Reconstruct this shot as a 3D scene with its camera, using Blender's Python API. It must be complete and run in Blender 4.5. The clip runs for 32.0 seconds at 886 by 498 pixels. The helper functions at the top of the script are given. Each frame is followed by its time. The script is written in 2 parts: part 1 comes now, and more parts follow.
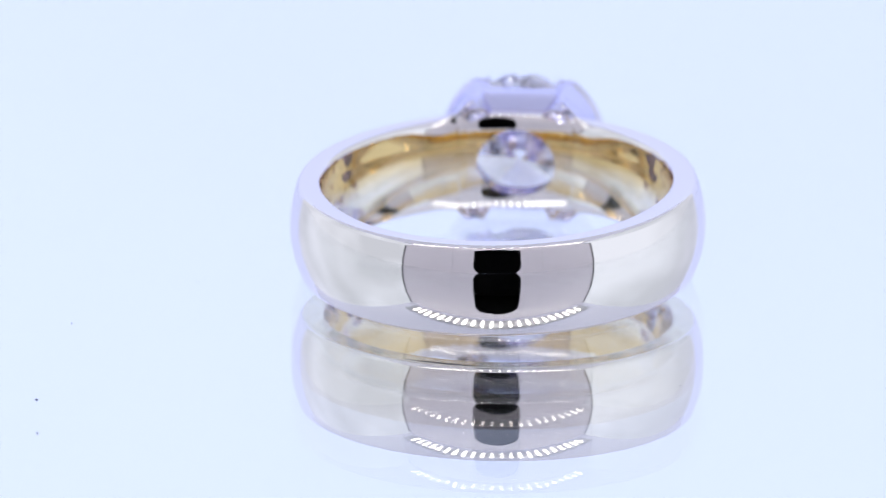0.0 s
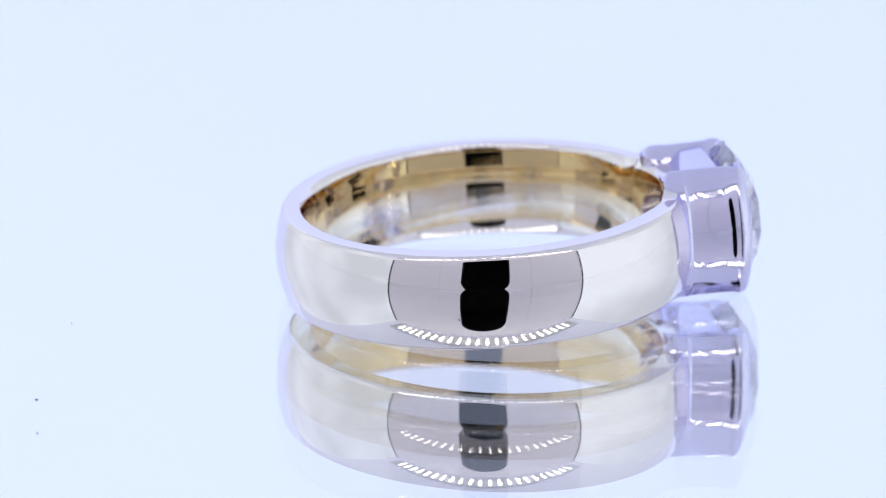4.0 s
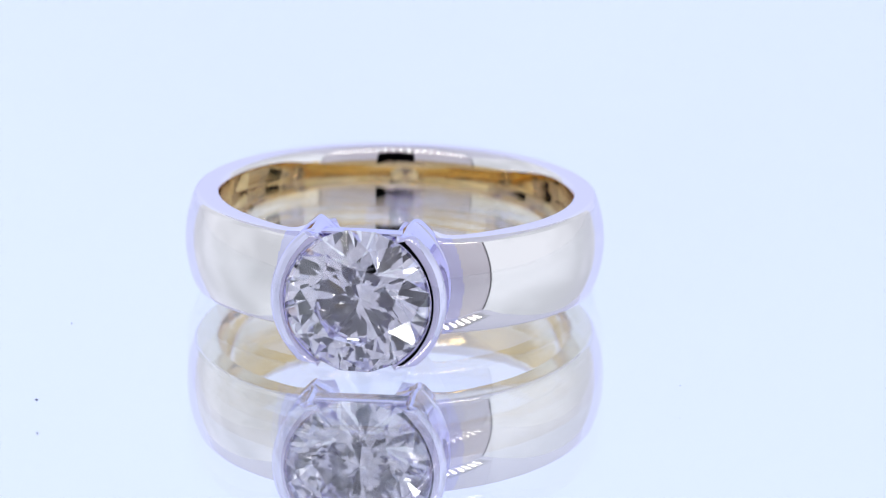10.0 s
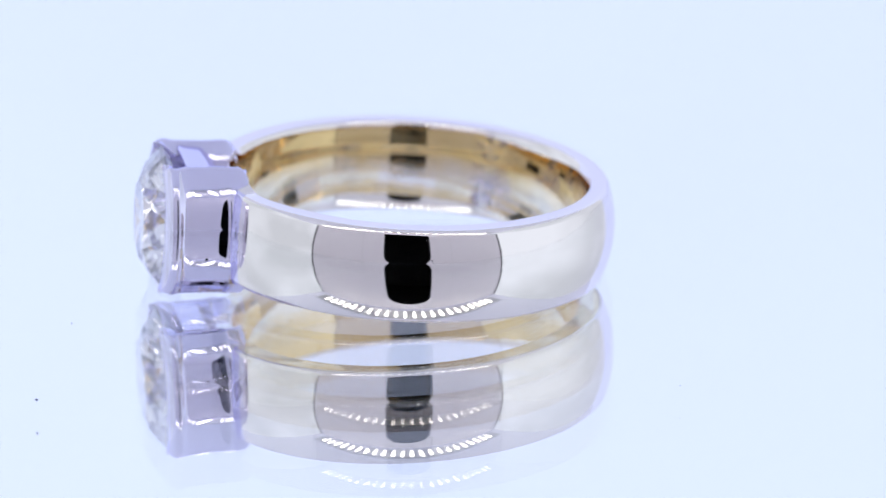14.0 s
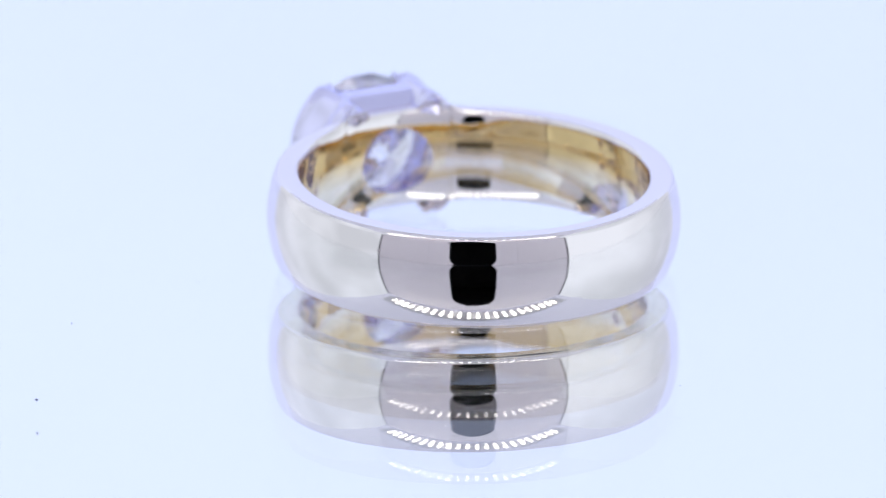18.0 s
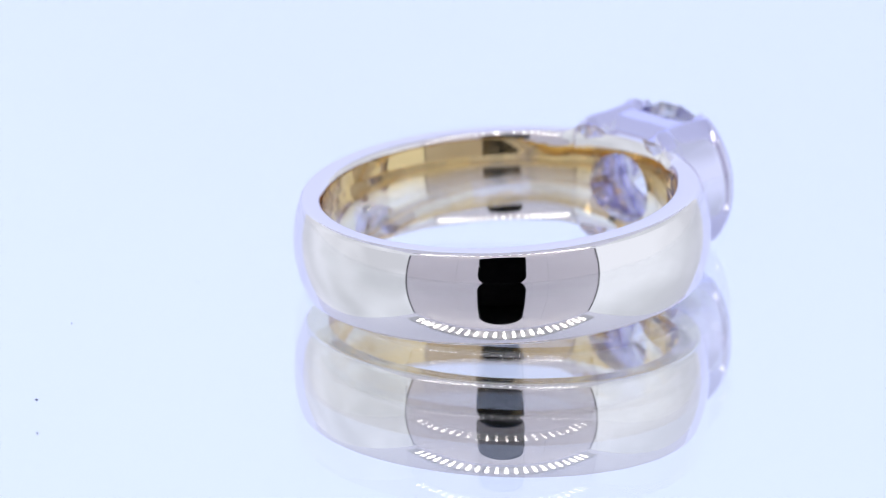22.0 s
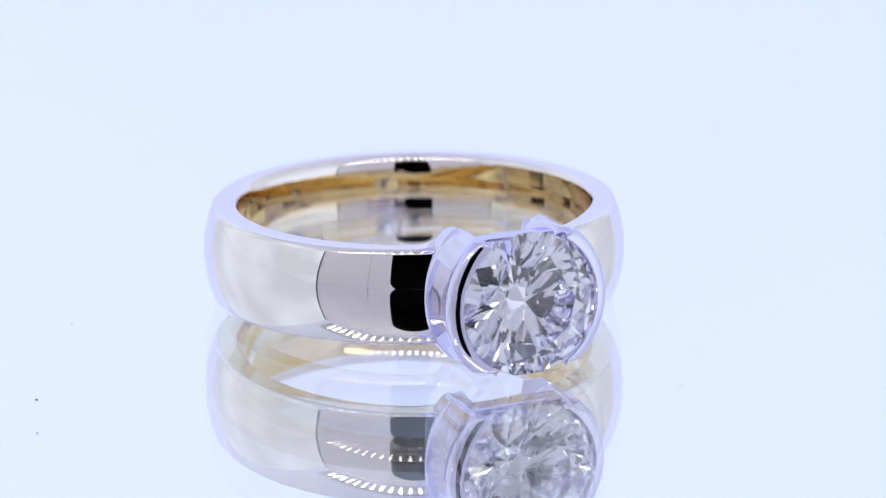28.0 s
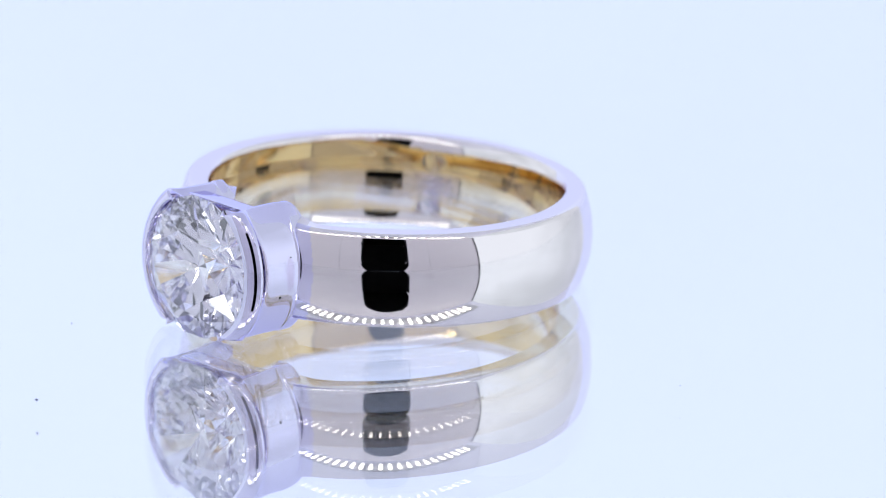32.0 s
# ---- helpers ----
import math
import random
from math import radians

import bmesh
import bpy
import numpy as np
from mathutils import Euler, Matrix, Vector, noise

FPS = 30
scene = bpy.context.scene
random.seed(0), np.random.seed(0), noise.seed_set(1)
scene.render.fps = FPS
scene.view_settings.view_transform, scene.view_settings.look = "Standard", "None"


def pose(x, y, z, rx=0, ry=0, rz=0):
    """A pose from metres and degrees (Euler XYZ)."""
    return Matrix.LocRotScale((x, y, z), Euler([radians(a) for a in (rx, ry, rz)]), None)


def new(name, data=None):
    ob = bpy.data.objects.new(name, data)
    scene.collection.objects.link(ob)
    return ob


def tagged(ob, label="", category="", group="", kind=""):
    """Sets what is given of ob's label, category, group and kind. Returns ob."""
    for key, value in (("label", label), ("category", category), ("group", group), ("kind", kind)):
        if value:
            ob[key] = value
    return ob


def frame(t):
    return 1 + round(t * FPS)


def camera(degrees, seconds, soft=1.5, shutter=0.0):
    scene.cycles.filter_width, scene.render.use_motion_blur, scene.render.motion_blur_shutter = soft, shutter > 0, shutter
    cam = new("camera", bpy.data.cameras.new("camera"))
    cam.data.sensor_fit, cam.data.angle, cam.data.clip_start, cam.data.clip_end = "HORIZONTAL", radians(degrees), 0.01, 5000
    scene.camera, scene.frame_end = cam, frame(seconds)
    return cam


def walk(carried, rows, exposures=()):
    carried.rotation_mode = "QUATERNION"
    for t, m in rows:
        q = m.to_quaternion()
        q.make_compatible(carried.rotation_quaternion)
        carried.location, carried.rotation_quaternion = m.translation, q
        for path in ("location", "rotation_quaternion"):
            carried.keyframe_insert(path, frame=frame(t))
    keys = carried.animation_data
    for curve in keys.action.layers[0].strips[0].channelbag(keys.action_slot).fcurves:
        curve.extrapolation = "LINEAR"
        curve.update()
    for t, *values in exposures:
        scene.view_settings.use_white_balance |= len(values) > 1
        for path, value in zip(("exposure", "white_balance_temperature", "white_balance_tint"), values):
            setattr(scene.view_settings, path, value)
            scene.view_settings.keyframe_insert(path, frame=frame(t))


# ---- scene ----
import functools

# ---- the camera: a long macro lens that looks through the slot of a photo box ----
cam = camera(7.55, 32.0, soft=0.8)
EYE = (0.0, -0.3214, 0.1039)
walk(cam, [(0.0, pose(*EYE, 90 - 17.626, 0, 0.044)), (32.0, pose(*EYE, 90 - 17.626, 0, 0.044))])
cam.data.dof.use_dof = True
cam.data.dof.focus_distance = 0.3265
cam.data.dof.aperture_fstop = 55.0

# ---- light: the box's luminous walls and a strip of diodes; dim room outside ----
PANEL = 1.02         # radiance of the diffuser walls
DIODE = 9.0
world = bpy.data.worlds.new("world")
scene.world = world
world.use_nodes = True
world.node_tree.nodes["Background"].inputs[0].default_value = (0.5, 0.55, 0.6, 1)
world.node_tree.nodes["Background"].inputs[1].default_value = 0.05

# a brilliant cut passes light on many times before it leaves
scene.cycles.max_bounces = 40
scene.cycles.glossy_bounces = 24
scene.cycles.transmission_bounces = 40

MM = 0.001


# ---- materials ----
def mat(name):
    m = bpy.data.materials.new(name)
    m.use_nodes = True
    nt = m.node_tree
    nt.nodes.clear()
    out = nt.nodes.new("ShaderNodeOutputMaterial")
    return m, nt, out


def node(nt, kind, **values):
    n = nt.nodes.new(kind)
    for key, value in values.items():
        n.inputs[key.replace("_", " ")].default_value = value
    return n


def noise_tex(nt, scale, detail=3.0, stretch=None):
    co = nt.nodes.new("ShaderNodeTexCoord")
    n = node(nt, "ShaderNodeTexNoise", Scale=scale, Detail=detail)
    if stretch:
        mp = nt.nodes.new("ShaderNodeMapping")
        mp.inputs["Scale"].default_value = stretch
        nt.links.new(co.outputs["Object"], mp.inputs["Vector"])
        nt.links.new(mp.outputs["Vector"], n.inputs["Vector"])
    else:
        nt.links.new(co.outputs["Object"], n.inputs["Vector"])
    return n


def ramp(nt, source, lo, hi, a=0.0, b=1.0):
    r = nt.nodes.new("ShaderNodeMapRange")
    r.inputs["From Min"].default_value, r.inputs["From Max"].default_value = a, b
    r.inputs["To Min"].default_value, r.inputs["To Max"].default_value = lo, hi
    nt.links.new(source, r.inputs["Value"])
    return r.outputs["Result"]


def mixed(nt, fac, c1, c2):
    m = nt.nodes.new("ShaderNodeMix")
    m.data_type = "RGBA"
    m.inputs[6].default_value, m.inputs[7].default_value = (*c1, 1), (*c2, 1)
    nt.links.new(fac, m.inputs[0])
    return m.outputs[2]


def metal(name, c1, c2, rough, wave, scratch, edge=(1, 1, 1)):
    """Polished precious metal: slight hue drift, a smeary polish, hairline scratches and a faint hand-filed waviness."""
    m, nt, out = mat(name)
    b = node(nt, "ShaderNodeBsdfPrincipled", Metallic=1.0)
    b.inputs["Specular Tint"].default_value = (*edge, 1)
    big = noise_tex(nt, 140.0, 2.0)
    fine = noise_tex(nt, 5200.0, 4.0, (1.0, 1.0, 0.22))
    hair = noise_tex(nt, 2600.0, 1.0, (1.0, 0.16, 1.0))
    nt.links.new(mixed(nt, ramp(nt, big.outputs["Fac"], 0, 1, 0.3, 0.7), c1, c2), b.inputs["Base Color"])
    nt.links.new(ramp(nt, fine.outputs["Fac"], rough * 0.5, rough * 1.6, 0.3, 0.75), b.inputs["Roughness"])
    b1 = node(nt, "ShaderNodeBump", Strength=wave, Distance=0.00006)
    b2 = node(nt, "ShaderNodeBump", Strength=scratch, Distance=0.0000012)
    nt.links.new(big.outputs["Fac"], b1.inputs["Height"])
    nt.links.new(ramp(nt, hair.outputs["Fac"], 0, 1, 0.66, 0.72), b2.inputs["Height"])
    nt.links.new(b1.outputs["Normal"], b2.inputs["Normal"])
    nt.links.new(b2.outputs["Normal"], b.inputs["Normal"])
    nt.links.new(b.outputs["BSDF"], out.inputs["Surface"])
    return m


def graded_bore(name, low_gold, high_gold, rough):
    """The bore: white low down, turning little by little to yellow gold towards the upper edge."""
    m = metal(name, high_gold, high_gold, rough, 0.0, 0.2)
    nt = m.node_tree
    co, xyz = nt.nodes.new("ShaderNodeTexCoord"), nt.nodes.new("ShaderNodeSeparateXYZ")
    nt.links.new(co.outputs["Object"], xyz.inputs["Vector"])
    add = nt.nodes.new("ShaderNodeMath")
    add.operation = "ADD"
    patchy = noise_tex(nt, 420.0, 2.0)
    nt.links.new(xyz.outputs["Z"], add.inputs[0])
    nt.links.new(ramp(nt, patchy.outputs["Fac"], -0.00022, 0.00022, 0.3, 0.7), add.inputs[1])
    colour = mixed(nt, ramp(nt, add.outputs["Value"], 0.0, 1.0, -0.0006, 0.0007), low_gold, high_gold)
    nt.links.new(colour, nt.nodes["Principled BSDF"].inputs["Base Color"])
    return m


def painted(name, c1, c2, scale, rough=0.6, bump=0.05, spec=0.3):
    m, nt, out = mat(name)
    b = node(nt, "ShaderNodeBsdfPrincipled", Roughness=rough)
    b.inputs["Specular IOR Level"].default_value = spec
    big, fine = noise_tex(nt, scale, 3.0), noise_tex(nt, scale * 40, 3.0)
    nt.links.new(mixed(nt, ramp(nt, big.outputs["Fac"], 0, 1, 0.3, 0.7), c1, c2), b.inputs["Base Color"])
    bp = node(nt, "ShaderNodeBump", Strength=bump, Distance=0.0002)
    nt.links.new(fine.outputs["Fac"], bp.inputs["Height"])
    nt.links.new(bp.outputs["Normal"], b.inputs["Normal"])
    nt.links.new(b.outputs["BSDF"], out.inputs["Surface"])
    return m


def glow(name, colour, strength, low=1.0, scale=9.0, rise=0.0):
    """A lit diffuser: even light with a slight cloudiness of the sheet, and a little brighter upwards by rise per metre."""
    m, nt, out = mat(name)
    e = node(nt, "ShaderNodeEmission")
    e.inputs["Color"].default_value = (*colour, 1)
    n = noise_tex(nt, scale, 2.0)
    level = ramp(nt, n.outputs["Fac"], strength * low, strength, 0.35, 0.65)
    if rise:
        co = nt.nodes.new("ShaderNodeTexCoord")
        xyz = nt.nodes.new("ShaderNodeSeparateXYZ")
        nt.links.new(co.outputs["Object"], xyz.inputs["Vector"])
        times = nt.nodes.new("ShaderNodeMath")
        times.operation = "MULTIPLY"
        nt.links.new(level, times.inputs[0])
        nt.links.new(ramp(nt, xyz.outputs["Z"], 1 - 0.08 * rise, 1 + 0.08 * rise, 0.0, 0.16), times.inputs[1])
        level = times.outputs["Value"]
    nt.links.new(level, e.inputs["Strength"])
    nt.links.new(e.outputs["Emission"], out.inputs["Surface"])
    return m


def glow_paint(name, colour, light, strength):
    """A white painted panel with a glow of its own added to brighten it."""
    m = painted(name, colour, tuple(c * 0.97 for c in colour), 14.0)
    b = m.node_tree.nodes["Principled BSDF"]
    b.inputs["Emission Color"].default_value = (*light, 1)
    b.inputs["Emission Strength"].default_value = strength
    return m


def clear_glass(name, tint, ior, rough=0.0):
    m, nt, out = mat(name)
    g = node(nt, "ShaderNodeBsdfGlass", IOR=ior, Roughness=rough)
    g.inputs["Color"].default_value = (*tint, 1)
    nt.links.new(g.outputs["BSDF"], out.inputs["Surface"])
    return m


GOLD = metal("pale_gold", (0.911, 0.864, 0.826), (0.901, 0.854, 0.812), 0.02, 0.0, 0.6, (0.88, 0.85, 0.94))
INNER_GOLD = graded_bore("graded_yellow_gold", (0.92, 0.895, 0.87), (0.745, 0.56, 0.275), 0.02)
UNDERSIDE_GOLD = metal("underside_gold", (0.835, 0.765, 0.61), (0.81, 0.735, 0.57), 0.06, 0.0, 0.8)
WHITE_GOLD = metal("rhodium_white_gold", (0.775, 0.755, 0.925), (0.76, 0.74, 0.91), 0.04, 0.05, 0.15, (0.82, 0.80, 0.93))
STAMP = metal("stamped_gold", (0.52, 0.39, 0.25), (0.46, 0.34, 0.21), 0.35, 0.0, 0.0)
DIAMOND = clear_glass("diamond", (0.988, 0.988, 1.0), 2.42)
PLATE_GLASS = clear_glass("plate_glass", (0.995, 1.0, 1.0), 1.5)
SILVER = metal("mirror_silver", (0.97, 0.975, 0.98), (0.965, 0.97, 0.98), 0.0, 0.0, 0.0)
WALL_PAINT = painted("wall_paint", (0.86, 0.85, 0.87), (0.83, 0.825, 0.845), 14.0)
DARK = painted("black_lining", (0.012, 0.013, 0.013), (0.02, 0.02, 0.02), 20.0, 0.9, 0.1, 0.1)
SEAM = painted("seam_grey", (0.16, 0.16, 0.17), (0.12, 0.12, 0.13), 30.0)
JOINT = painted("joint_grey", (0.62, 0.61, 0.63), (0.58, 0.57, 0.59), 30.0)
HOUSING = painted("strip_housing", (0.75, 0.75, 0.76), (0.7, 0.7, 0.72), 60.0, 0.4)
DUST = painted("dust", (0.06, 0.07, 0.16), (0.10, 0.10, 0.2), 4000.0, 0.9)
# plain ceiling, given an added glow to brighten what mirrors it
CEILING = glow_paint("ceiling_added_glow", (0.80, 0.79, 0.81), (0.81, 0.87, 1.24), 0.26)
PANEL_LIGHT = glow("diffuser_light", (0.79, 0.89, 1.25), PANEL * 1.01, 0.96, 9.0, 0.5)
SIDE_LIGHT = glow("side_diffuser_light", (0.845, 0.91, 1.05), PANEL * 1.06, 0.72, 6.5)
# the front wall is no lamp; its faint glow is added to lift it
FRONT_PANEL = glow_paint("front_added_glow", (0.42, 0.415, 0.42), (0.93, 0.90, 1.13), 0.285)
DIODE_LIGHT = glow("diode_light", (1.0, 0.98, 0.96), DIODE)


# ---- mesh helpers ----
def mesh_object(name, verts, faces, material, parent=None, label="", smooth=True):
    me = bpy.data.meshes.new(name)
    me.from_pydata([tuple(v) for v in verts], [], faces)
    me.materials.append(material)
    bm = bmesh.new()
    bm.from_mesh(me)
    bmesh.ops.recalc_face_normals(bm, faces=bm.faces)
    bm.to_mesh(me)
    bm.free()
    for p in me.polygons:
        p.use_smooth = smooth
    ob = new(name, me)
    if parent:
        ob.parent = parent
    if label:
        tagged(ob, label)
    return ob


def part(name, bm, material, parent=None, label="", smooth=False):
    me = bpy.data.meshes.new(name)
    bm.to_mesh(me)
    bm.free()
    me.materials.append(material)
    for p in me.polygons:
        p.use_smooth = smooth
    ob = new(name, me)
    if parent:
        ob.parent = parent
    if label:
        tagged(ob, label)
    return ob


def box_bm(x0, y0, z0, x1, y1, z1, bevel=0.0, seg=2):
    bm = bmesh.new()
    bmesh.ops.create_cube(bm, size=1.0)
    for v in bm.verts:
        v.co = Vector(((x0 + x1) / 2 + v.co.x * (x1 - x0), (y0 + y1) / 2 + v.co.y * (y1 - y0), (z0 + z1) / 2 + v.co.z * (z1 - z0)))
    if bevel:
        bmesh.ops.bevel(bm, geom=list(bm.edges), offset=bevel, segments=seg, affect="EDGES", profile=0.5)
    return bm


# ---- the photo box: walls, slot, ceiling, mirror floor ----
HALF, FRONT, BACK, TOP = 0.210, -0.165, 0.26, 0.176
T = 0.012


def photo_box():
    tagged(part("wall_back", box_bm(-HALF - T, BACK, -0.02, HALF + T, BACK + T, TOP), PANEL_LIGHT),
           "luminous pale blue-white diffuser wall behind the ring", "wall", kind="structure")
    tagged(part("wall_left", box_bm(-HALF - T, FRONT, -0.02, -HALF, BACK, TOP), SIDE_LIGHT),
           "luminous pale blue-white diffuser side wall", "wall", kind="structure")
    tagged(part("wall_right", box_bm(HALF, FRONT, -0.02, HALF + T, BACK, TOP), SIDE_LIGHT),
           "luminous pale blue-white diffuser side wall", "wall", kind="structure")
    tagged(part("ceiling", box_bm(-HALF - T, FRONT - T, TOP + 0.0005, HALF + T, BACK + T, TOP + T), CEILING),
           "white ceiling of the box with an added glow", "ceiling", kind="structure")
    # front wall with a slot, rounded at its corners
    w, z0, z1, rb, rt = SLOT
    loop = []
    for cx, cz, r, a0 in ((w - rt, z1 - rt, rt, 0), (-w + rt, z1 - rt, rt, 90), (-w + rb, z0 + rb, rb, 180), (w - rb, z0 + rb, rb, 270)):
        for i in range(13):
            a = radians(a0 + i * 7.5)
            loop.append((cx + r * math.cos(a), cz + r * math.sin(a)))
    rect = []
    lo, mid = -0.02, (z0 + z1) / 2
    for x, z in loop:
        a = math.atan2(z - mid, x)
        s = min(HALF / max(abs(math.cos(a)), 1e-6), ((TOP - mid) if math.sin(a) > 0 else (mid - lo)) / max(abs(math.sin(a)), 1e-6))
        rect.append((s * math.cos(a), mid + s * math.sin(a)))
    # pull the nearest rim points onto the four corners
    for cx, cz in ((HALF, TOP), (-HALF, TOP), (-HALF, lo), (HALF, lo)):
        i = min(range(len(rect)), key=lambda k: (rect[k][0] - cx) ** 2 + (rect[k][1] - cz) ** 2)
        rect[i] = (cx, cz)
    n = len(loop)
    verts = []
    for y in (FRONT, FRONT - T):
        verts += [(x, y, z) for x, z in loop] + [(x, y, z) for x, z in rect]
    faces = []
    for i in range(n):
        j = (i + 1) % n
        faces += [(i, j, n + j, n + i), (2 * n + i, 3 * n + i, 3 * n + j, 2 * n + j), (i, 2 * n + i, 2 * n + j, j), (n + i, n + j, 3 * n + j, 3 * n + i)]
    wall = mesh_object("wall_front", verts, faces, FRONT_PANEL, smooth=False)
    wall.data.materials.append(DARK)                # the slot is lined with black
    for p in wall.data.polygons:
        if abs(p.normal.y) < 0.5 and abs(p.center.x) < w + 0.001 and p.center.z < z1 + 0.001:
            p.material_index = 1
    tagged(wall,
           "white front wall with an added glow and a tall rounded slot for the lens", "wall", kind="structure")
    # black chamber behind the slot, in which the lens stands
    y1, y0, x, a, b = FRONT - T - 0.001, -0.42, 0.11, -0.02, TOP
    chamber = bmesh.new()
    for c in ((-x - 0.004, y0, a, -x, y1, b), (x, y0, a, x + 0.004, y1, b), (-x, y0 - 0.004, a, x, y0, b),
              (-x - 0.004, y0 - 0.004, b, x + 0.004, y1, b + 0.004), (-x - 0.004, y0 - 0.004, a - 0.004, x + 0.004, y1, a)):
        piece = box_bm(*c)
        me = bpy.data.meshes.new("tmp")
        piece.to_mesh(me)
        piece.free()
        chamber.from_mesh(me)
        bpy.data.meshes.remove(me)
    tagged(part("camera_chamber", chamber, DARK), "black lined chamber behind the lens slot", "chamber", kind="structure")
    # dark seams in the two front corners and below the ceiling
    for sx in (-1, 1):
        tagged(part("trim", box_bm(min(sx * (HALF - 0.0003), sx * (HALF - 0.0025)), FRONT + 0.0003, 0.0003, max(sx * (HALF - 0.0003), sx * (HALF - 0.0025)), FRONT + 0.004, TOP - 0.001, 0.0004), SEAM),
               "dark grey corner seam between front and side walls", "seam", kind="structure")
    # faint joints of the front panel beside the slot
    for sx in (-1, 1):
        tagged(part("trim", box_bm(sx * 0.0735 - 0.0004, FRONT, 0.0003, sx * 0.0735 + 0.0004, FRONT + 0.0003, TOP - 0.002), JOINT),
               "faint grey upright joint in the front wall", "seam", kind="structure")
        tagged(part("trim", box_bm(min(sx * 0.0385, sx * 0.0728), FRONT, 0.0870, max(sx * 0.0385, sx * 0.0728), FRONT + 0.0003, 0.0878), HOUSING),
               "faint pale level joint in the front wall", "seam", kind="structure")
    # mirror floor: 3 mm glass over silver
    floor = tagged(new("floor"), "clear glass mirror plate forming the floor of the box", "mirror", kind="structure")
    e, lip = -0.001, FRONT - T + 0.0005
    part("glass", box_bm(-HALF + e, lip, -GLASS - 0.0004, HALF - e, BACK - e, 0.0), PLATE_GLASS, floor, "clear plate glass")
    part("silvering", box_bm(-HALF + e, lip + 0.0002, -GLASS - 0.0002, HALF - e, BACK - e, -GLASS), SILVER, floor, "silver mirror coating")
    part("base", box_bm(-HALF + 0.0004, FRONT + 0.0004, -0.02, HALF - 0.0004, BACK - 0.0004, -GLASS - 0.0006), WALL_PAINT, floor, "white base board")


SLOT = (0.0368, -0.0096, 0.146, 0.030, 0.0365)   # half width, bottom, top, lower and upper corner radius
GLASS = 0.0029
photo_box()


# ---- strip of diodes under the ceiling, along the front ----
def led_strip():
    strip = tagged(new("led_strip"), "two-row strip of bright white diodes under the ceiling", "light strip")
    strip.location = (0, FRONT + 0.035, TOP - 0.0005)
    part("housing", box_bm(-0.185, -0.022, -0.004, 0.185, 0.022, 0.0, 0.001), HOUSING, strip, "white strip housing")
    for row, half in ((-0.0125, 0.0022), (0.003, 0.0085)):
        first = None
        for i in range(22):
            x = (i - 10.5) * 0.0154
            if first is None:
                first = part("diode", box_bm(-0.0012, -half, -0.0062, 0.0012, half, -0.0041, 0.0005), DIODE_LIGHT, strip, "glowing white diode")
                ob = first
            else:
                ob = first.copy()
                scene.collection.objects.link(ob)
                ob.parent = strip
            ob.location = (x, row, 0)


led_strip()


# ---- the ring ----
R_OUT, R_IN, H2 = 10.47, 8.67, 2.379      # mm: outer and inner radius, half width of the band
GAP = 19.5                               # degrees of the band's end at the setting
DOME = 0.40
BORE = ((-2.38, -17.5), (-2.0, -11.5), (-1.55, -3.0), (-0.7, 0.0), (0.2, 2.6), (1.0, 5.6), (1.7, 10.0), (2.03, 19.0), (2.12, 30.5), (2.31, 37.0))   # height, lean of the inside in degrees
EDGE = 0.12                              # rounding of the inner edges


@functools.lru_cache(None)
def bore(z, lean=0.0):
    """Radius of the inside at a height: it bulges towards the finger, and leans by so many degrees."""
    step = 0.02
    z = max(-2.36, min(2.36, z))
    n = max(1, int(abs(z + 0.7) / step))
    h = (z + 0.7) / n
    return R_IN + sum(math.tan(radians(bore_lean(-0.7 + (i + 0.5) * h) + lean)) * h for i in range(n))


def bore_edge(z):
    """As bore(), and on round the inner edge up to the full height."""
    side, h = (1 if z > 0 else -1), abs(z)
    tip = abs(bore_lean(side * (H2 - EDGE)))
    zi = H2 - EDGE * (1 - math.sin(radians(tip)))
    if h < zi:
        return bore(z)
    c = min(1.0, (h - H2 + EDGE) / EDGE)
    return bore(side * zi) + EDGE * (math.cos(radians(tip)) - math.sqrt(1 - c * c))


def bore_lean(z):
    return float(np.interp(z, [p[0] for p in BORE], [p[1] for p in BORE]))


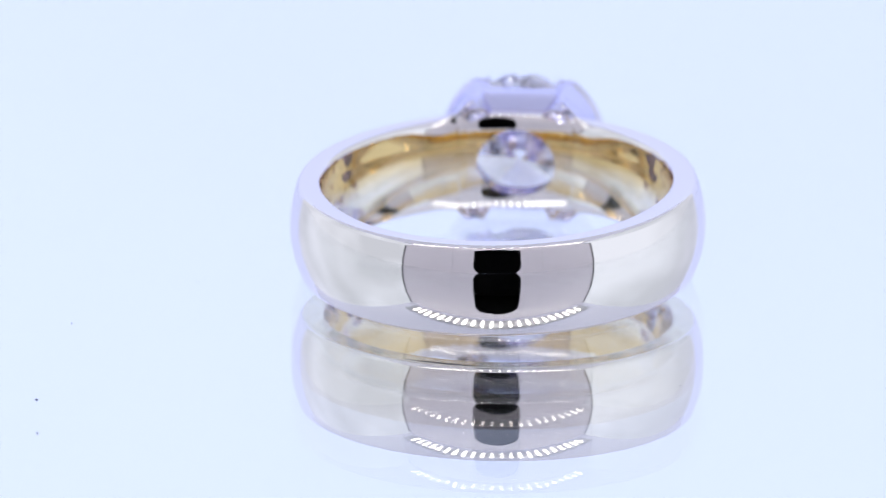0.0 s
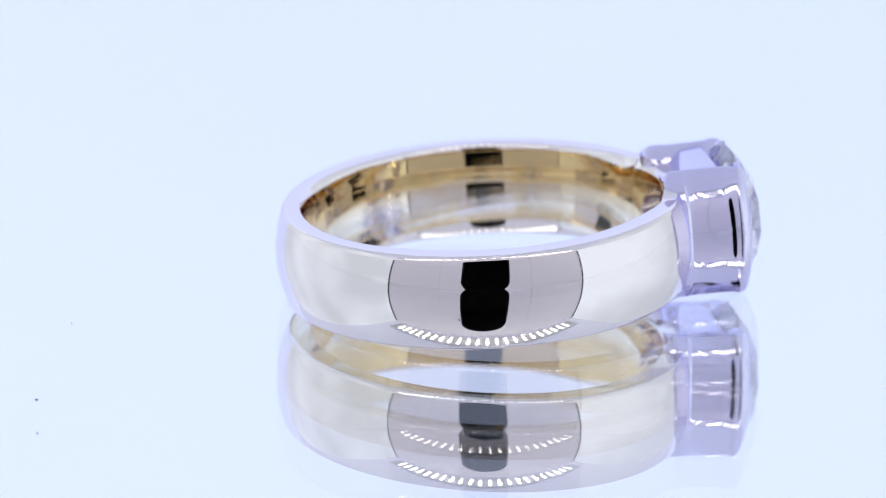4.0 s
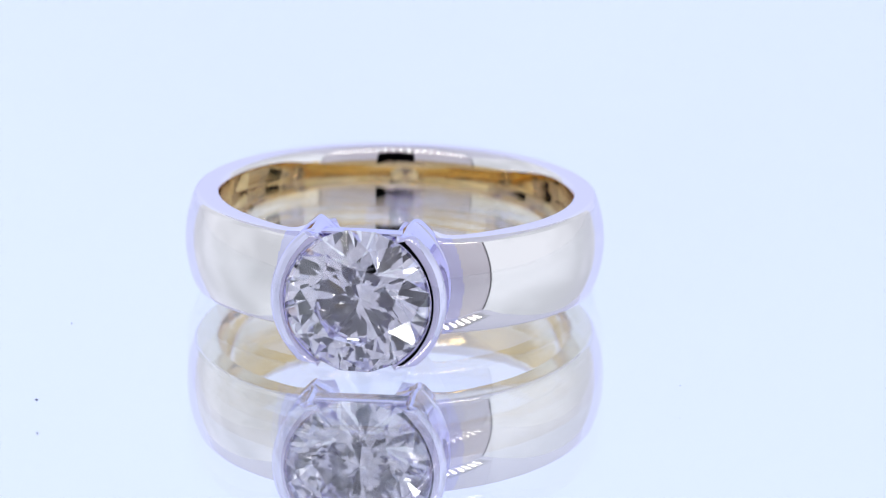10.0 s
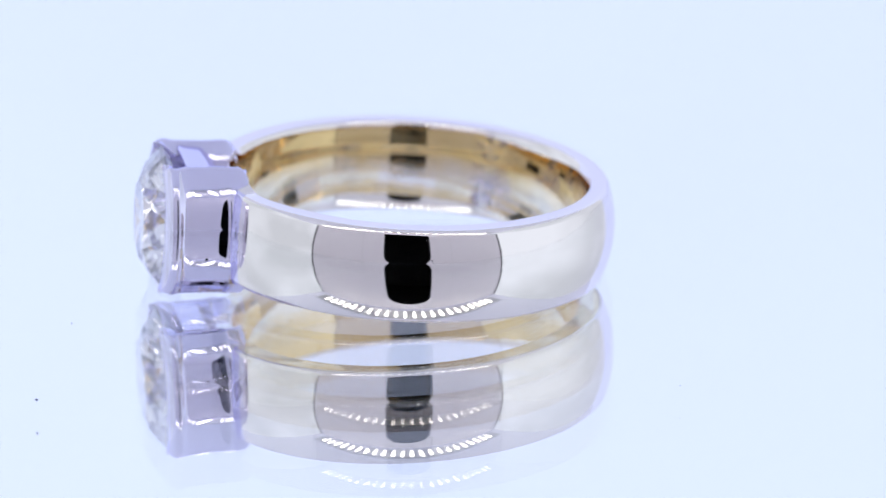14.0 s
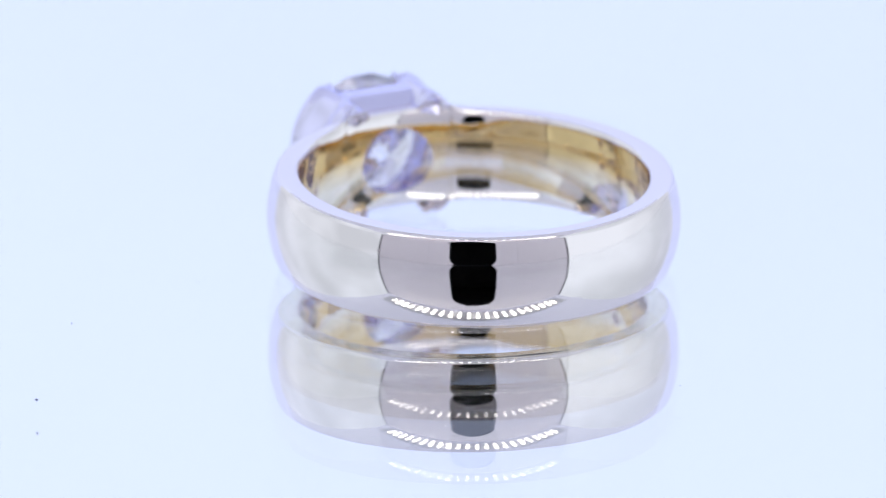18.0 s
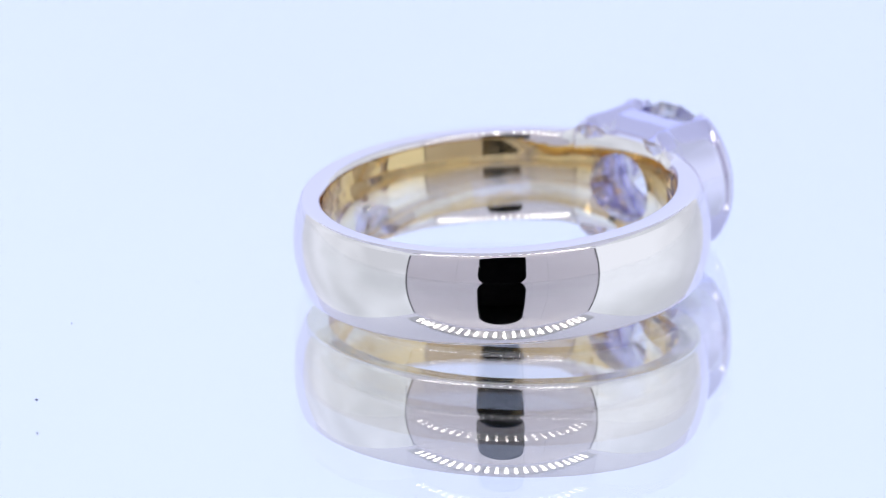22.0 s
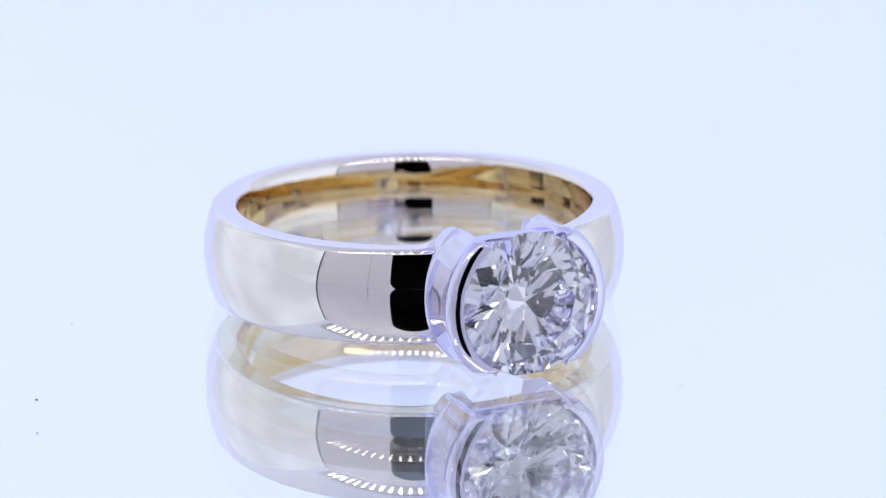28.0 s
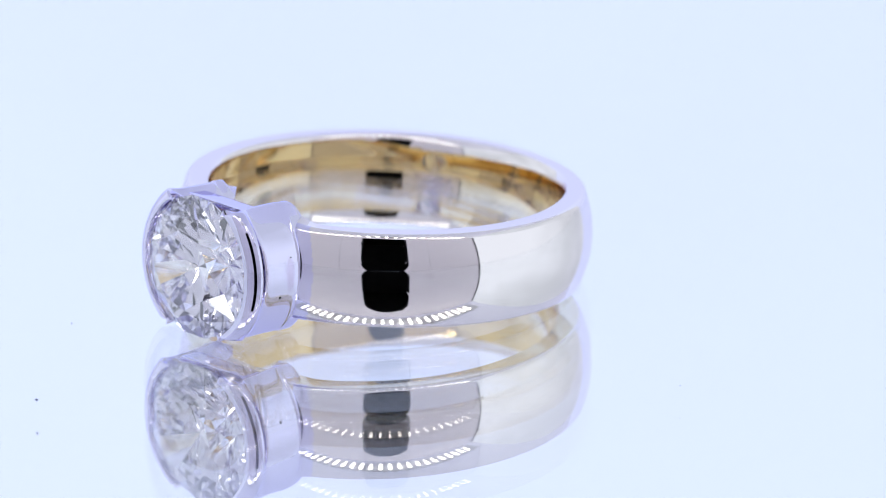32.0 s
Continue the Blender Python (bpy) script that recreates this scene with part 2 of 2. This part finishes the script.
def band_profile(twist=0.0):
    """Closed section (radius, height): domed outside, flat sides, softly rounded inner edges."""
    edge = [(19.0 + 11.0 * i / 4, 0.2 * radians(11.0 / 4)) for i in range(4)]          # lean and length of each step round the outer edge:
    edge += [(30.0 + 6.5 * i / 6, 0.14 / 6) for i in range(6)]                          # rounded, nearly flat for a stretch,
    edge += [(36.5 + 53.5 * i / 8, 0.23 * radians(53.5 / 8)) for i in range(8)]         # and rounded on into the side
    mid = [(radians(a + b) / 2, d) for (a, d), b in zip(edge, [e[0] for e in edge[1:]] + [90.0])]
    zt = H2 - sum(d * math.cos(a) for a, d in mid)
    pts = []
    n = 72
    for i in range(n + 1):                                   # dome, from bottom to top
        z = -zt + 2 * zt * i / n
        pts.append((R_OUT - DOME * (z / zt) ** 2, z))
    r, z = pts[-1]
    for a, d in mid:
        r, z = r - d * math.sin(a), z + d * math.cos(a)
        pts.append((r, z))
    inner = []
    for side in (1, -1):                                     # rounded inner edges
        zi = H2 - EDGE
        for _ in range(6):
            tip = abs(bore_lean(side * zi) + twist)
            zi = H2 - EDGE * (1 - math.sin(radians(tip)))
        cr = bore(side * zi, twist) + EDGE * math.cos(radians(tip))
        arc = []
        for i in range(8):
            a = radians((90 - tip) * i / 8)
            arc.append((cr - EDGE * math.sin(a), side * (H2 - EDGE + EDGE * math.cos(a))))
        inner.append((zi, arc))
    (z1, top_arc), (z2, low_arc) = inner
    pts += top_arc
    m = 44
    for i in range(m + 1):                                   # inside
        z = z1 - (z1 + z2) * i / m
        pts.append((bore(z, twist), z))
    outer_low = [(r, -z) for r, z in reversed(pts[n + 1:n + 1 + len(edge)])]
    return pts + low_arc[::-1] + outer_low


def smooth_step(lo, hi, v):
    v = min(1.0, max(0.0, (v - lo) / (hi - lo)))
    return v * v * (3 - 2 * v)


def bore_steep(away):
    """How much less the bore opens at the top, by the angle from the stone: most at the ring's sides."""
    return smooth_step(24, 48, away) * (1 - smooth_step(114, 154, away))


def shank(ring):
    leans = [-1.0 + 0.1 * i for i in range(21)]
    sections = [band_profile(v) for v in leans]
    k = len(sections[0])
    seg = 720
    verts, faces = [], []
    for s in range(seg + 1):
        deg = GAP + (360 - 2 * GAP) * s / seg
        a = radians(deg)
        swell = 0.14 * max(0.0, 1 - (min(deg, 360 - deg) - GAP) / 7.5) ** 2    # the shoulders rise to the setting
        u = min(20.0, max(0.0, (0.8 * math.sin(a) + 1.0) * 10))               # the bore leans a little against the band
        q = int(min(19, u))
        away = min(deg, 360 - deg)
        steep = bore_steep(away)
        for (r0, z0), (r1, z1) in zip(sections[q], sections[q + 1]):
            rr, z = r0 + (r1 - r0) * (u - q), z0 + (z1 - z0) * (u - q)
            inward = min(1.0, max(0.0, (R_OUT - 0.4 - rr) / 0.9))
            z *= 1 + swell * inward * abs(z / H2) ** 2 * (1.0 if z > 0 else 0.35)
            if z0 > 1.2 and rr < R_IN + 0.8:
                rr -= steep * (bore(min(z0, 2.17)) - bore(1.2))
            verts.append((rr * math.cos(a) * MM, rr * math.sin(a) * MM, z * MM))
    for s in range(seg):
        for i in range(k):
            j = (i + 1) % k
            faces.append((s * k + i, (s + 1) * k + i, (s + 1) * k + j, s * k + j))
    faces.append(tuple(range(k)))
    faces.append(tuple(reversed(range(seg * k, (seg + 1) * k))))
    ob = mesh_object("shank", verts, faces, GOLD, ring, "broad domed band of polished gold, white outside, yellow inside")
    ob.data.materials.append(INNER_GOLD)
    ob.data.materials.append(WHITE_GOLD)
    ob.data.materials.append(UNDERSIDE_GOLD)
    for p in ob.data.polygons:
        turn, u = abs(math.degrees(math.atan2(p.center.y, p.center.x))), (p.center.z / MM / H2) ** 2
        if math.hypot(p.center.x, p.center.y) < (R_IN + 0.4) * MM and -2.0 < p.center.z / MM < 1.7 + 0.47 * bore_steep(turn):   # yellow bore between the white edges, painted higher at the sides as reflected gold
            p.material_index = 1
        if p.center.z < -(H2 - 0.05) * MM and math.hypot(p.center.x, p.center.y) < 9.9 * MM:   # yellower gold on the flat underside
            p.material_index = 3
        if math.hypot(p.center.x, p.center.y) > 9.6 * MM and turn < 24.3 + (2.6 if p.center.y > 0 else 1.2) * (1 - u):   # lavender painted on the band's ends for the reflection in their rounding
            p.material_index = 2
    return ob


def seat(ring):
    """The curved plate under the stone, with its round window."""
    n, rows = 96, 16
    hole, low, uw, top = 2.05, 1.72, math.radians(GAP) * R_IN, H2      # half width and height of the window, half size of the plate
    verts, faces = [], []
    for r in (R_IN, R_IN + 1.3):
        for k in range(rows + 1):
            for i in range(n):
                a = 2 * math.pi * i / n
                c, s = math.cos(a), math.sin(a)
                f = min(uw / max(abs(c), 1e-6), top / max(abs(s), 1e-6))
                rim = 1 / math.hypot(c / hole, s / low)
                f = rim + (f - rim) * (1 - (1 - k / rows) ** 2)
                u, z = f * c, f * s
                rr = bore_edge(z) if r == R_IN else r
                z *= 1 + 0.08 * abs(z / H2) ** 2 * (1.0 if z > 0 else 0.35)
                verts.append((rr * math.cos(u / R_IN) * MM, rr * math.sin(u / R_IN) * MM, z * MM))
    m = (rows + 1) * n
    for i in range(n):
        j = (i + 1) % n
        for k in range(rows):
            p, q = k * n, (k + 1) * n
            faces += [(p + i, p + j, q + j, q + i), (m + p + i, m + q + i, m + q + j, m + p + j)]
        q = rows * n
        faces += [(i, m + i, m + j, j), (q + i, q + j, m + q + j, m + q + i)]
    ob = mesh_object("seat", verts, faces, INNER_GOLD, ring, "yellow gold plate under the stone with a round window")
    ob.data.set_sharp_from_angle(angle=radians(35))
    ob.data.materials.append(GOLD)
    ob.data.materials.append(WHITE_GOLD)
    for p in ob.data.polygons:
        if math.hypot(p.center.x, p.center.y) > 9.9 * MM:
            p.material_index = 2
        elif p.center.z > 1.75 * MM:
            p.material_index = 1
    return ob


# the bezel wall: (distance from the ring's centre, distance from the stone's axis), outside and inside
BEZEL_OUT = ((8.64, 4.04), (8.72, 4.09), (8.9, 4.12), (9.3, 4.14), (9.52, 4.15), (9.60, 4.148), (9.66, 4.12), (9.73, 4.098), (9.82, 4.085), (9.96, 4.077), (10.2, 4.070), (10.8, 4.083), (11.4, 4.099), (11.65, 4.112), (11.8, 4.13), (11.93, 4.165), (12.04, 4.215), (12.12, 4.265),
             (12.20, 4.30), (12.28, 4.296), (12.40, 4.26), (12.50, 4.205), (12.60, 4.125), (12.68, 4.03), (12.75, 3.91), (12.80, 3.79), (12.825, 3.70), (12.83, 3.645))
BEZEL_IN = ((8.64, 3.25), (9.0, 2.75), (9.8, 2.5), (10.8, 2.6), (11.7, 2.95), (12.38, 3.50), (12.51, 3.585), (12.62, 3.595), (12.73, 3.61), (12.80, 3.62), (12.83, 3.635))
BEZEL_RIM = tuple(8.64 + 1.06 * i / 14 for i in range(15)) + tuple(12.33 + 0.05 * i for i in range(11))


ROUND = 0.30                              # rounding of the bezel's tips


def bezel_top(r):
    """Half height of the bezel's flanks, rounded off at the foot and at the lip."""
    return 3.46 - 0.42 * max(0.0, (9.2 - r) / 0.56) ** 2.4 - 0.27 * max(0.0, (r - 12.43) / 0.4) ** 2.2


def along(table, r):
    return float(np.interp(r, [p[0] for p in table], [p[1] for p in table]))


def bezel_half(ring, side):
    """One half of the bezel: a curved wall, flared at its foot, with a rolled lip and flanks cut to lean apart."""
    rs = sorted({round(v, 4) for v in {p[0] for p in BEZEL_OUT} | {p[0] for p in BEZEL_IN} | set(BEZEL_RIM)})
    n = len(rs)
    tips = [0.10 * (1 - math.sin(radians(11.25 * i))) for i in range(8)]
    fs = [-1 + t for t in sorted(tips)] + [0.9 * (2 * i / 36 - 1) for i in range(37)] + [1 - t for t in sorted(tips, reverse=True)]
    seg = len(fs) - 1
    verts, faces = [], []
    for f in fs:
        for table in (BEZEL_OUT, BEZEL_IN):
            for r in rs:
                q = along(table, r)
                end = math.acos(-0.344 / q) - radians(35)
                limit = bezel_top(r)
                if f < 0:
                    limit = min(limit, 3.27)                  # the lower side is filed flat where it rests
                if q * math.sin(end) > limit:
                    end = math.asin(limit / q)
                a = end * f
                d = min(1.0, q * end * (1 - abs(f)) / ROUND)
                if d < 1:                                     # rounded tips
                    q += (1 if table is BEZEL_IN else -1) * ROUND * (1 - math.sqrt(1 - (1 - d) ** 2))
                verts.append((r * MM, side * q * math.cos(a) * MM, q * math.sin(a) * MM))
    k = 2 * n
    for s in range(seg):
        a, b = s * k, (s + 1) * k
        for i in range(n - 1):
            faces.append((a + i, b + i, b + i + 1, a + i + 1))
            faces.append((a + n + i, a + n + i + 1, b + n + i + 1, b + n + i))
        faces.append((a, a + n, b + n, b))
        faces.append((a + n - 1, b + n - 1, b + k - 1, a + k - 1))
    for a in (0, seg * k):
        for i in range(n - 1):
            faces.append((a + i, a + i + 1, a + n + i + 1, a + n + i))
    ob = mesh_object("bezel_half", verts, faces, WHITE_GOLD, ring, "curved half bezel of white gold with a rolled lip")
    ob.data.set_sharp_from_angle(angle=radians(48))
    bv = ob.modifiers.new("edge", "BEVEL")
    bv.harden_normals = True
    bv.width, bv.segments, bv.limit_method, bv.angle_limit = 0.05 * MM, 3, "ANGLE", radians(48)
    return ob


def bright_cut(ring, side):
    """The narrow inner edge of the bezel, pressed over the stone and cut to slope away from it."""
    section = ((12.55, 3.588), (12.715, 3.590), (12.732, 3.600), (12.735, 3.612), (12.74, 3.66), (12.55, 3.66))
    k, seg = len(section), 48
    verts = []
    for s in range(seg + 1):
        a = radians(57.5) * (2 * s / seg - 1)
        verts += [(r * MM, side * q * math.cos(a) * MM, q * math.sin(a) * MM) for r, q in section]
    faces = [(s * k + i, s * k + (i + 1) % k, (s + 1) * k + (i + 1) % k, (s + 1) * k + i) for s in range(seg) for i in range(k)]
    faces += [tuple(range(k)), tuple(reversed(range(seg * k, (seg + 1) * k)))]
    ob = mesh_object("bright_cut", verts, faces, WHITE_GOLD, ring, "thin bright-cut inner edge of the bezel")
    ob.data.set_sharp_from_angle(angle=radians(25))
    return ob


def casting_pit(ring, r, z, size):
    """A tiny pore in the wall of the setting."""
    bm = bmesh.new()
    bmesh.ops.create_icosphere(bm, subdivisions=2, radius=size * MM)
    for v in bm.verts:
        v.co.y *= 0.25
    ob = part("casting_pit", bm, DARK, ring, "tiny dark casting pore in the bezel wall", smooth=True)
    ob.location = (r * MM, math.sqrt(4.085 ** 2 - z * z) * MM, z * MM)
    return ob


def gallery_bar(ring, up):
    """A bar across the gap between the bezel halves, sloping up from the band towards the stone."""
    section = ((9.55, 2.28), (9.60, 2.40), (10.30, 3.00), (10.42, 3.08), (10.58, 3.12), (11.30, 3.15), (11.52, 3.18), (11.60, 3.15), (11.62, 3.06), (11.44, 2.80), (10.3, 2.30))
    k = len(section)
    verts = [(r * MM, u * MM, up * z * MM) for u in (-2.25, -0.75, 0.75, 2.25) for r, z in section]
    faces = [(s * k + i, s * k + (i + 1) % k, (s + 1) * k + (i + 1) % k, (s + 1) * k + i) for s in range(3) for i in range(k)]
    faces += [tuple(range(k)), tuple(reversed(range(3 * k, 4 * k)))]
    ob = mesh_object("gallery_bar", verts, faces, WHITE_GOLD, ring, "white gold bar bridging the two bezel halves")
    ob.data.set_sharp_from_angle(angle=radians(40))
    return ob


def hallmark(ring):
    """A small worn stamp inside the band: thin slanting strokes too faint to read."""
    verts, faces = [], []
    for a0, a1, z0, z1 in ((-93.2, -93.2, -0.6, -0.1), (-94.6, -95.6, -0.2, -0.6), (-95.6, -95.4, -0.65, -0.05), (-97.2, -97.2, -0.62, -0.1), (-97.4, -98.6, -0.35, -0.08), (-97.4, -98.8, -0.35, -0.62), (-100.2, -100.6, -0.55, -0.2)):
        n = len(verts)
        lean = math.hypot(a1 - a0, (z1 - z0) / 0.151)
        da, dz = (z1 - z0) / 0.151 / lean * 0.22, -(a1 - a0) / lean * 0.22 * 0.151
        for out in (-0.006, 0.03):
            for a, z in ((a0 - da, z0 - dz), (a1 - da, z1 - dz), (a1 + da, z1 + dz), (a0 + da, z0 + dz)):
                r = bore(z) + out
                verts.append((r * math.cos(radians(a)) * MM, r * math.sin(radians(a)) * MM, z * MM))
        faces += [(n, n + 1, n + 2, n + 3), (n + 7, n + 6, n + 5, n + 4)] + [(n + i, n + 4 + i, n + 4 + (i + 1) % 4, n + (i + 1) % 4) for i in range(4)]
    return mesh_object("hallmark", verts, faces, STAMP, ring, "small worn brownish stamp inside the band", smooth=False)


def diamond(ring):
    """Round brilliant: table, stars, kites, upper and lower halves, thin girdle."""
    R, c, g = 3.58, 12.60, 0.04
    rt, hc = 0.555 * R, 0.445 * R * math.tan(radians(34.0))
    hp, rl = R * math.tan(radians(40.1)), 0.23 * R
    rm = rt * math.cos(radians(22.5)) + 0.53 * (R - rt * math.cos(radians(22.5)))
    zm = hc - (rm * math.cos(radians(22.5)) - rt) * hc / (R - rt)
    zl = -hp + rl * math.cos(radians(22.5)) * hp / R
    verts, faces = [], []

    def ringof(rad, z, off, n=8):
        first = len(verts)
        for i in range(n):
            a = radians(off + 360.0 / n * i + 9.0)
            verts.append(((c + z) * MM, rad * math.cos(a) * MM, rad * math.sin(a) * MM))
        return first
    t0, m0 = ringof(rt, hc, 0), ringof(rm, zm, 22.5)
    gu, gd = ringof(R, g, 0, 16), ringof(R, -g, 0, 16)
    l0 = ringof(rl, zl, 22.5)
    verts.append(((c - hp) * MM, 0, 0))
    cu = len(verts) - 1
    faces.append(tuple(t0 + i for i in range(8)))
    for i in range(8):
        j, h = (i + 1) % 8, (i - 1) % 8
        faces.append((t0 + i, m0 + i, t0 + j))
        faces.append((t0 + i, m0 + h, gu + 2 * i, m0 + i))
        faces.append((m0 + i, gu + 2 * i, gu + 2 * i + 1))
        faces.append((m0 + i, gu + 2 * i + 1, gu + 2 * j))
        faces.append((cu, l0 + h, gd + 2 * i, l0 + i))
        faces.append((l0 + i, gd + 2 * i, gd + 2 * i + 1))
        faces.append((l0 + i, gd + 2 * i + 1, gd + 2 * j))
    for i in range(16):
        j = (i + 1) % 16
        faces.append((gu + i, gu + j, gd + j, gd + i))
    return mesh_object("diamond", verts, faces, DIAMOND, ring, "round brilliant-cut colourless diamond", smooth=False)


def build_ring():
    ring = tagged(new("diamond_ring"), "pale gold half-bezel diamond ring lying on its side on a mirror", "ring")
    shank(ring)
    seat(ring)
    for side in (1, -1):
        bezel_half(ring, side)
        bright_cut(ring, side)
        gallery_bar(ring, side)
    for r, z, size in ((10.75, -0.95, 0.075), (10.1, 1.0, 0.035)):
        casting_pit(ring, r, z, size)
    diamond(ring)
    hallmark(ring)
    return ring


ring = build_ring()


# ---- specks added on the mirror for dust on the sensor: x, y and radius in mm ----
def sensor_specks():
    for x, y, r in [(-22.37, 14.04, 0.045), (-19.62, -18.24, 0.075), (-21.23, 43.62, 0.04), (-11.98, 41.07, 0.03), (-12.56, 0.01, 0.04), (4.34, 36.98, 0.03), (11.16, -16.12, 0.035), (1.01, 49.79, 0.03), (20.4, 13.47, 0.03), (-18.58, -6.53, 0.03), (-23.01, 9.79, 0.03)]:
        bm = bmesh.new()
        bmesh.ops.create_icosphere(bm, subdivisions=2, radius=r * MM)
        for v in bm.verts:
            v.co = v.co * random.uniform(0.75, 1.2)
            v.co.z = (v.co.z + r * MM) * 0.5
        ob = part("sensor_speck", bm, DUST, smooth=True)
        ob.location = (x * MM, y * MM, 0.0)
        tagged(ob, "tiny dark speck added on the mirror for dust on the camera sensor", "dust", group="dust on the mirror")


sensor_specks()


# ---- motion: the ring turns slowly clockwise, seen from above, lying a little off the centre ----
TILT, ROLL = 2.845, 0.5


def ring_pose(t):
    turn = radians(-18.102 * t)
    a, b = 2.507 + 0.0053 * t, 1.138 + 0.0079 * t
    x = a * math.cos(turn) - b * math.sin(turn) - 0.0073 * t
    y = a * math.sin(turn) + b * math.cos(turn) - 0.0039 * t
    z = 10.08 * math.sin(radians(TILT)) + H2 * math.cos(radians(TILT)) - 0.02
    return pose(x * MM, y * MM, z * MM, 0, 0, 83.219 - 18.102 * t) @ pose(0, 0, 0, 0, -TILT) @ pose(0, 0, 0, -ROLL)


def motions():
    walk(ring, [(i * 0.5, ring_pose(i * 0.5)) for i in range(65)])


motions()
